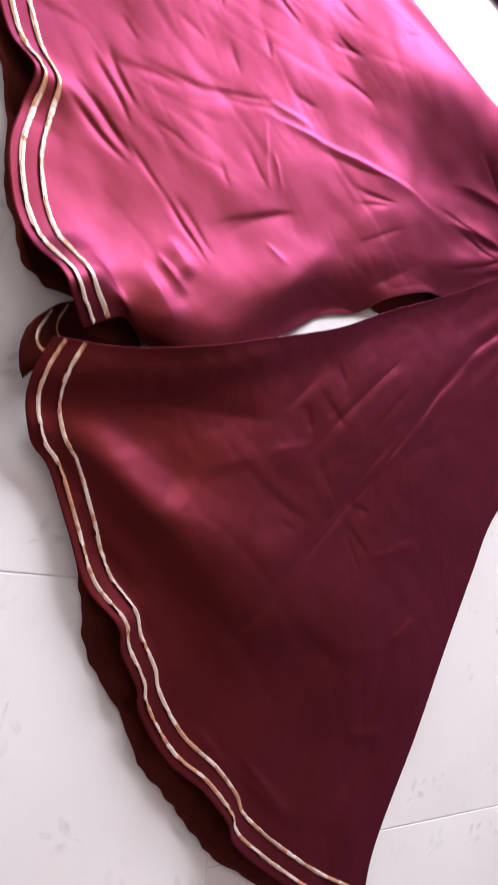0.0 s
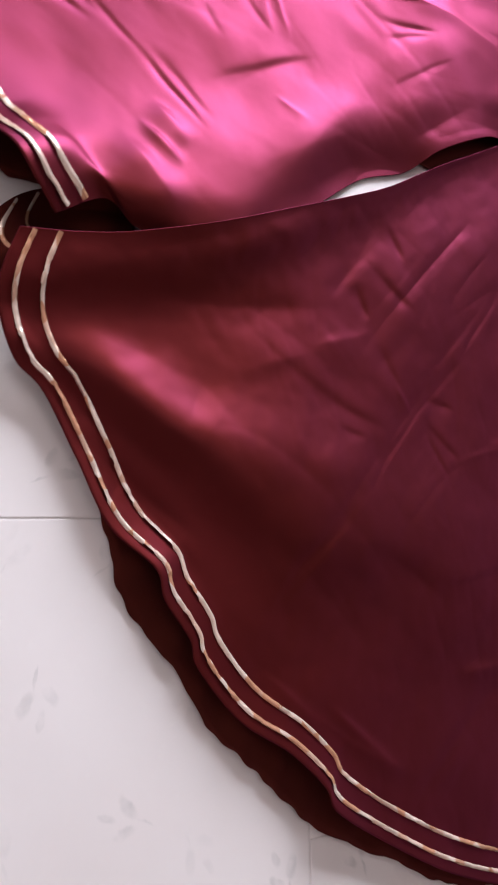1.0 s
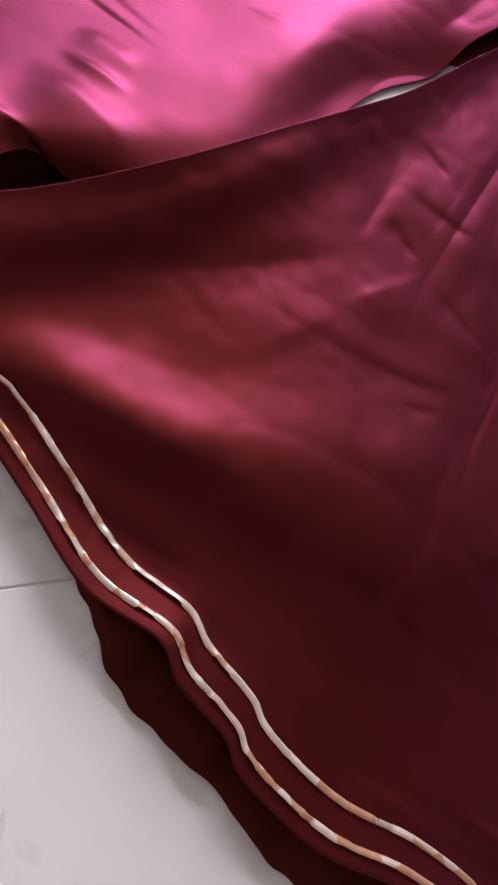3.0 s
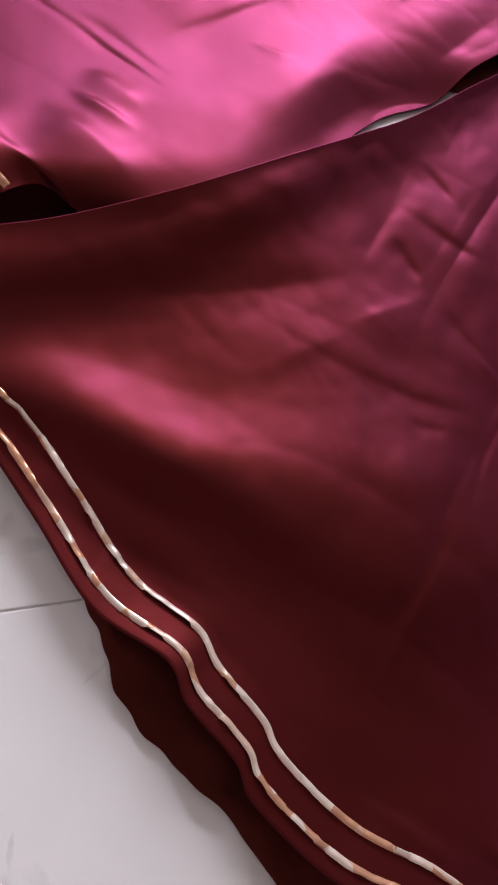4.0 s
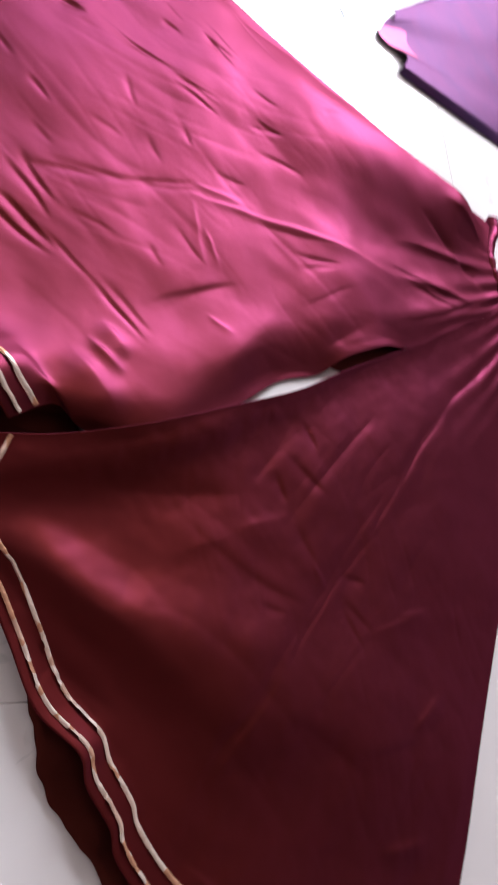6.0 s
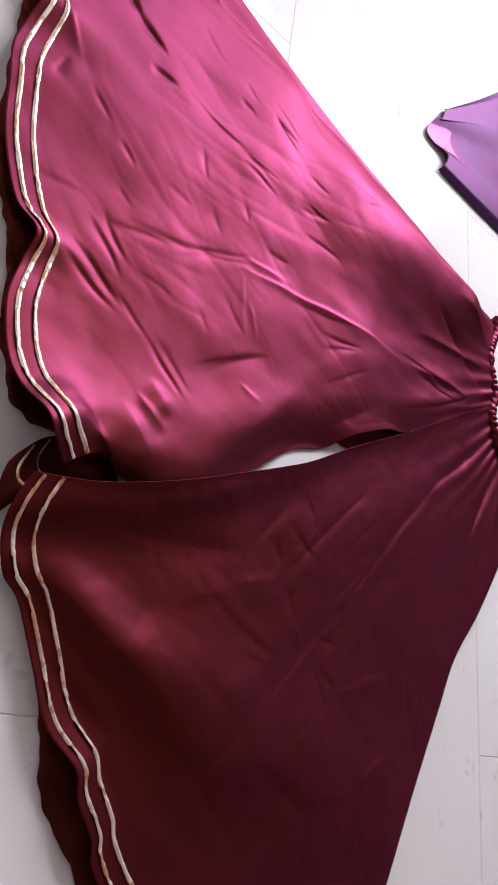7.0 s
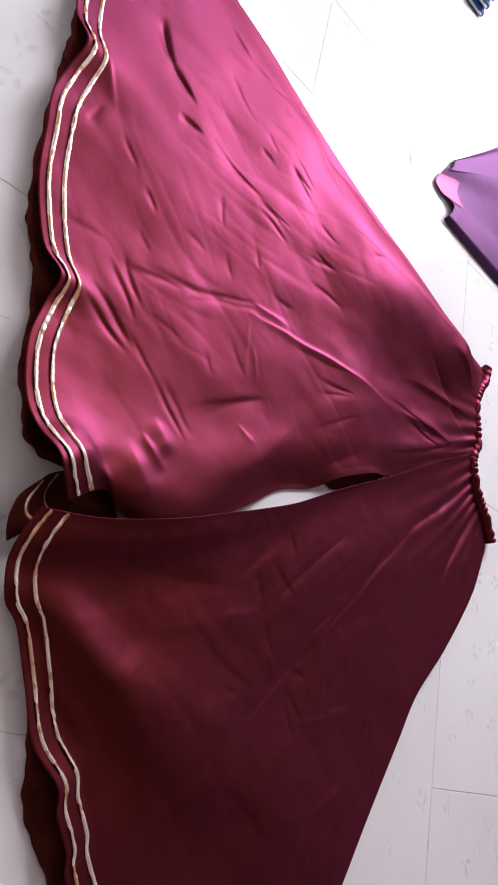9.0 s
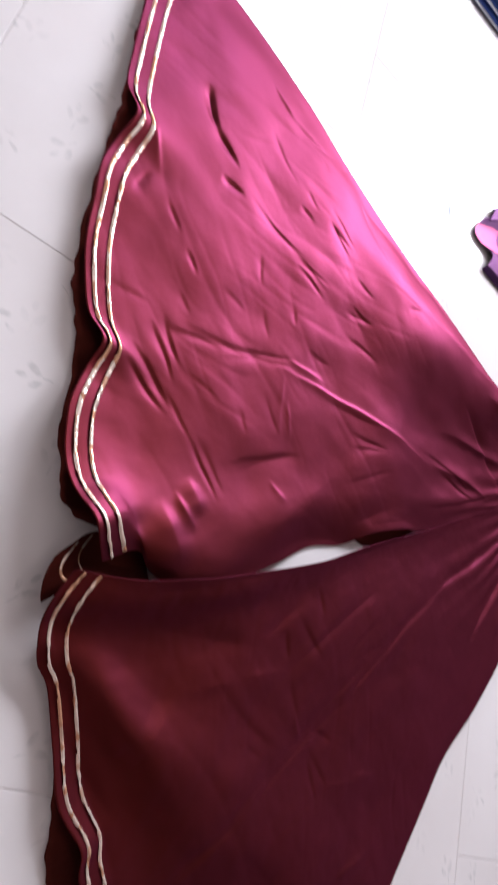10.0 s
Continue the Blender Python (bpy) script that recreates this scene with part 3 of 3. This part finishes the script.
def piping(curves, height, inset, seed, width=0.0041, swing=0.75, n=900):
    """Crinkled foil tape along the hem."""
    tt = np.linspace(0.002, 0.998, n)
    s = np.full(n, 1 - inset / 0.92)
    p = patch(*curves, s, tt)
    p[:, 2] = height(p, s, tt)
    along = np.gradient(p, axis=0)
    along /= np.linalg.norm(along, axis=1)[:, None]
    q = patch(*curves, s - 0.004, tt)
    q[:, 2] = height(q, s - 0.004, tt)
    side = q - p
    side -= (side * along).sum(1)[:, None] * along
    side /= np.linalg.norm(side, axis=1)[:, None]
    lift = np.cross(side, along)
    lift *= np.sign(lift[:, 2:3])
    # the tape tips a little from stitch to stitch, with short turns between
    rng = np.random.default_rng(seed)
    knots = np.cumsum(rng.uniform(0.006, 0.032, 120))
    knots = np.concatenate([[0], knots])
    tips = rng.uniform(-swing, swing, len(knots))
    place = np.clip(np.searchsorted(knots, tt) - 1, 0, len(knots) - 2)
    share = smooth01((tt - knots[place]) / (knots[place + 1] - knots[place]) * 4 - 3)
    tip = (tips[place] * (1 - share) + tips[place + 1] * share)[:, None]
    side, lift = side * np.cos(tip) + lift * np.sin(tip), lift * np.cos(tip) - side * np.sin(tip)
    run = np.cumsum(np.linalg.norm(np.gradient(p, axis=0), axis=1))
    crinkle = np.sin(run * 300 + 4 * np.sin(run * 61)) + 0.5 * np.sin(run * 520 + 3 * np.sin(run * 83) + seed)
    p = p + np.array([0, 0, 0.0009]) + lift * (0.00028 * crinkle)[:, None]
    return ribbon(p, side, lift, width, GOLD, "narrow gold foil piping")


UP = (UP_WAIST, UP_INNER, UP_SEAM, UP_HEM)
LOW = (LOW_WAIST, LOW_INNER, LOW_SEAM, LOW_HEM)
sheet("leg", UP, up_height, MAROON, 400, 320, thick=0.0006)
sheet("leg", LOW, low_height, MAROON, 400, 320, thick=0.0006)
for inset in (0.012, 0.030):
    piping(UP, up_height, inset, int(inset * 1e4), 0.0052, 0.4)
for inset in (0.011, 0.029):
    piping(LOW, low_height, inset, int(inset * 1e4) + 7)

# back layers, which show past the front hems
BACK_UP_HEM = [(0.093, -0.329, 0.004), (0.096, -0.354, 0.012), (0.085, -0.369, 0.012), (0.047, -0.401, 0.004), (0.008, -0.433, 0.004), (-0.044, -0.465, 0.004), (-0.084, -0.506, 0.004), (-0.144, -0.556, 0.004), (-0.207, -0.590, 0.004), (-0.271, -0.622, 0.004), (-0.35, -0.664, 0.004), (-0.414, -0.702, 0.004), (-0.485, -0.745, 0.004), (-0.59, -0.815, 0.003)]
BACK_LOW_HEM = [(0.150, -0.292, 0.012), (0.205, -0.262, 0.006), (0.268, -0.198, 0.004), (0.320, -0.151, 0.004), (0.350, -0.131, 0.004), (0.378, -0.093, 0.004), (0.405, -0.049, 0.004), (0.434, -0.003, 0.005), (0.452, 0.036, 0.004), (0.466, 0.078, 0.004), (0.482, 0.134, 0.004), (0.489, 0.202, 0.004), (0.492, 0.274, 0.004), (0.486, 0.352, 0.004)]
BACK_UP = ([(-0.54, 0.28, 0.003), (-0.73, 0.24, 0.003)], [(-0.54, 0.28, 0.003), (-0.34, 0.145, 0.003), (-0.27, 0.10, 0.003), (-0.205, 0.046, 0.003), (-0.185, 0.0, 0.003), (-0.12, -0.09, 0.003), (-0.02, -0.17, 0.003), (0.06, -0.25, 0.003), (0.093, -0.329, 0.004)],
           [(-0.73, 0.24, 0.003), (-0.70, 0.0, 0.003), (-0.66, -0.42, 0.003), (-0.59, -0.815, 0.003)], BACK_UP_HEM)
BACK_LOW = ([(-0.53, 0.30, 0.003), (-0.42, 0.41, 0.003)], [(-0.53, 0.30, 0.003), (-0.36, 0.22, 0.003), (-0.18, 0.08, 0.003), (-0.05, -0.03, 0.003), (0.05, -0.13, 0.003), (0.10, -0.21, 0.006), (0.150, -0.292, 0.012)],
            [(-0.42, 0.41, 0.003), (-0.18, 0.395, 0.003), (0.15, 0.343, 0.003), (0.40, 0.318, 0.003), (0.486, 0.352, 0.004)], BACK_LOW_HEM)


def back_height(p, s, t):
    w = smooth01((s - 0.8) / 0.2)
    x, y = p[..., 0].copy(), p[..., 1].copy()
    wobble = w * (0.0005 * np.sin(t * 150 + 4 * np.sin(t * 21)) + 0.005 * fbm(x, y, 17, 2.0, 3))
    p[..., 0] += wobble
    p[..., 1] -= wobble * 0.6
    crumple = 0.004 * rumple(x, y, 3.5, 26, 13, 0.7) + 0.0035 * rumple(x, y, 7.5, 22, 15, 2.4) + 0.005 * fbm(x, y, 24, 5.0)
    return np.clip(p[..., 2] + w * (0.0006 * np.sin(t * 70 + 3 * np.sin(t * 13)) + crumple), 0.0024, 0.05)


for curves in (BACK_UP, BACK_LOW):
    sheet("back_layer", curves, back_height, LINING, 110, 300, "darker wrong side of the satin")

# the hem's turn between the legs, tucked down and curled open
FOLD = ([(0.050, -0.250, 0.016), (0.075, -0.232, 0.012), (0.092, -0.218, 0.012)],
        [(0.050, -0.250, 0.016), (0.092, -0.305, 0.012), (0.126, -0.322, 0.026), (0.148, -0.326, 0.024)],
        [(0.092, -0.218, 0.012), (0.128, -0.262, 0.020), (0.152, -0.292, 0.032), (0.172, -0.300, 0.026), (0.186, -0.304, 0.016)],
        [(0.148, -0.326, 0.024), (0.168, -0.322, 0.028), (0.182, -0.312, 0.024), (0.186, -0.304, 0.016)])


def fold_height(p, s, t):
    return np.maximum(p[..., 2] - 0.026 * np.sin(t * math.pi) * smooth01(1.15 - s) * (0.35 + 0.65 * s), 0.0045)


sheet("hem_fold", FOLD, fold_height, LINING, 60, 40, "shaded turn of the hem between the legs")
for share in (0.56, 0.74):
    tt = np.linspace(0.04, 0.96, 60)
    ss = share + 0.10 * np.sin(tt * math.pi)
    p = patch(*FOLD, ss, tt)
    p[:, 2] = fold_height(p, ss, tt)
    along = np.gradient(p, axis=0)
    along /= np.linalg.norm(along, axis=1)[:, None]
    side = np.cross(along, UP_AXIS)
    side /= np.linalg.norm(side, axis=1)[:, None]
    ribbon(p, side, np.cross(side, along) * np.sign(np.cross(side, along)[:, 2:3]), 0.0042, GOLD, "narrow gold foil piping")

# gathered elastic waistband
n, m = 420, 15
u = np.linspace(0, 1, n)
c = spline([(-0.768, 0.258), (-0.735, 0.266), (-0.690, 0.259), (-0.644, 0.266), (-0.605, 0.291), (-0.575, 0.309), (-0.534, 0.312), (-0.498, 0.340), (-0.476, 0.372), (-0.456, 0.414), (-0.430, 0.450)], u)
along = np.gradient(c, axis=0)
along /= np.linalg.norm(along, axis=1)[:, None]
out = np.column_stack([-along[:, 1], along[:, 0]])
pleat = np.abs(np.sin(u * 25 * math.pi + 1.6 * np.sin(u * 31))) ** 0.6
rows = []
for j in range(m):
    a = 2 * math.pi * j / (m - 1)
    reach = 0.0085 * math.cos(a) + 0.004
    ripple = pleat * (0.0045 * max(math.cos(a), 0) + 0.0018 * abs(math.sin(a))) + 0.0012 * np.sin(u * 160 + 4 * a)
    xy = c + out * (reach + ripple)[:, None]
    z = np.maximum(0.011 + 0.0085 * math.sin(a) + pleat * 0.0035 * math.sin(a), 0.0012)
    rows.append(np.column_stack([xy, z]))
mesh_object("waistband", np.stack(rows, 1).reshape(-1, 3), grid_faces(n, m), MAROON, trousers, "gathered elastic satin waistband")

# ---- second garment, farther off ----
shawl = tagged(new("satin_garment"), "folded violet satin garment with pleats, lying on tiles", "garment")
n, m = 90, 140
uu, vv = np.meshgrid(np.linspace(0, 1, n), np.linspace(0, 1, m), indexing="ij")
near = spline([(-0.947, -0.023), (-0.985, -0.02), (-1.004, -0.028), (-0.992, -0.070), (-1.000, -0.094), (-1.060, -0.090), (-1.070, -0.078), (-1.125, -0.080)], vv)
far = spline([(-1.13, 0.46), (-1.35, 0.42), (-1.62, 0.26), (-1.75, 0.12)], vv)
bend = (uu * (1 - uu))[..., None] * np.array([0.02, 0.03])
xy = near * (1 - uu)[..., None] + far * uu[..., None] + bend
z = 0.005 + 0.008 * smooth01((np.sin(vv * 2.6 * math.pi + 0.9 + 0.5 * uu) + 1) / 2) + 0.004 * np.sin(vv * 9 + uu * 5) * uu
z = z * smooth01(np.minimum(vv, 1 - vv) / 0.06 + 0.25)
# pink strip laid on the near edge: the satin's highlight, given as colour
pink_sheen = satin("pink_sheen_satin", (0.22, 0.03, 0.11), (0.30, 0.05, 0.18), (0.6, 0.20, 0.45), 0.45, 0.2)
cols = slice(int(m * 0.34), int(m * 0.60))
depth = np.linspace(0, 0.14, 12)[:, None, None]
q = near[0][None, cols] * (1 - depth) + far[0][None, cols] * depth
sheen_z = np.maximum(z[:12, cols], 0.003) + 0.0022
mesh_object("pleat", np.dstack([q, sheen_z]).reshape(-1, 3), grid_faces(12, q.shape[1]), pink_sheen, shawl, "pink highlight at the pleats, painted as a satin strip")
body = mesh_object("body", np.dstack([xy, np.maximum(z, 0.003)]).reshape(-1, 3), grid_faces(n, m), PURPLE, shawl)
cloth(body, 0.0015)

# ---- small things ----
# a scrap of paper
v = [(-0.975, -0.190, 0.0006), (-0.935, -0.158, 0.0006), (-0.958, -0.150, 0.0006), (-0.955, -0.168, 0.0022)]
scrap = tagged(mesh_object("paper_scrap", v, [(0, 1, 3), (1, 2, 3), (2, 0, 3)], PALE, smooth=False), "small bent grey scrap of paper on the tiles", "scrap")
cloth(scrap, 0.0004)

# blue folded cloth beyond
blue = tagged(new("folded_cloth"), "dark blue folded cloth with pale striped edges on tiles", "cloth")
blue.matrix_world = pose(-1.79, -0.43, 0, 0, 0, 28)
for k in range(3):
    bm = box_bm(-0.17 + 0.006 * k, 0.17 - 0.008 * k, -0.13 + 0.01 * k, 0.13 - 0.004 * k, 0.001 + 0.018 * k, 0.017 + 0.018 * k, 0.007)
    bmesh.ops.subdivide_edges(bm, edges=bm.edges[:], cuts=2, use_grid_fill=True)
    for vert in bm.verts:
        vert.co.z += 0.003 * noise.noise(vert.co * 14) if vert.co.z > 0.01 else 0
    part("layer", bm, BLUE, blue)
    part("edge_band", box_bm(0.165 - 0.008 * k, 0.174 - 0.008 * k, -0.12 + 0.01 * k, 0.12 - 0.004 * k, 0.006 + 0.018 * k, 0.011 + 0.018 * k, 0.001), PALE, blue, "pale woven stripe")

# unseen coral form under the window, added for the orange reflection in the tiles
cushion = tagged(new("coral_reflection_form"), "unseen coral cloth form, added for its reflection in the tiles", "cushion")
cushion.location = (-2.36, -0.27, 0)
CORAL = satin("coral_cloth", (0.55, 0.16, 0.10), (0.62, 0.20, 0.13), (0.5, 0.25, 0.2), 0.6, 0.1)
bm = bmesh.new()
bmesh.ops.create_uvsphere(bm, u_segments=40, v_segments=24, radius=1)
for vert in bm.verts:
    x, y, z = vert.co
    k = (abs(x) ** 4 + abs(y) ** 4 + abs(z) ** 4) ** -0.25
    vert.co = Vector((x * k * 0.19, y * k * 0.26, 0.24 + z * k * 0.236))
    vert.co += Vector((x, y, 0)) * 0.008 * math.sin(14 * math.atan2(y, x))
for f in bm.faces:
    f.smooth = True
part("cover", bm, CORAL, cushion)
bm = bmesh.new()
bmesh.ops.create_uvsphere(bm, u_segments=20, v_segments=10, radius=0.02, matrix=Matrix.Translation((0, 0, 0.476)) @ Matrix.Diagonal((1, 1, 0.5, 1)))
part("button", bm, CORAL, cushion)
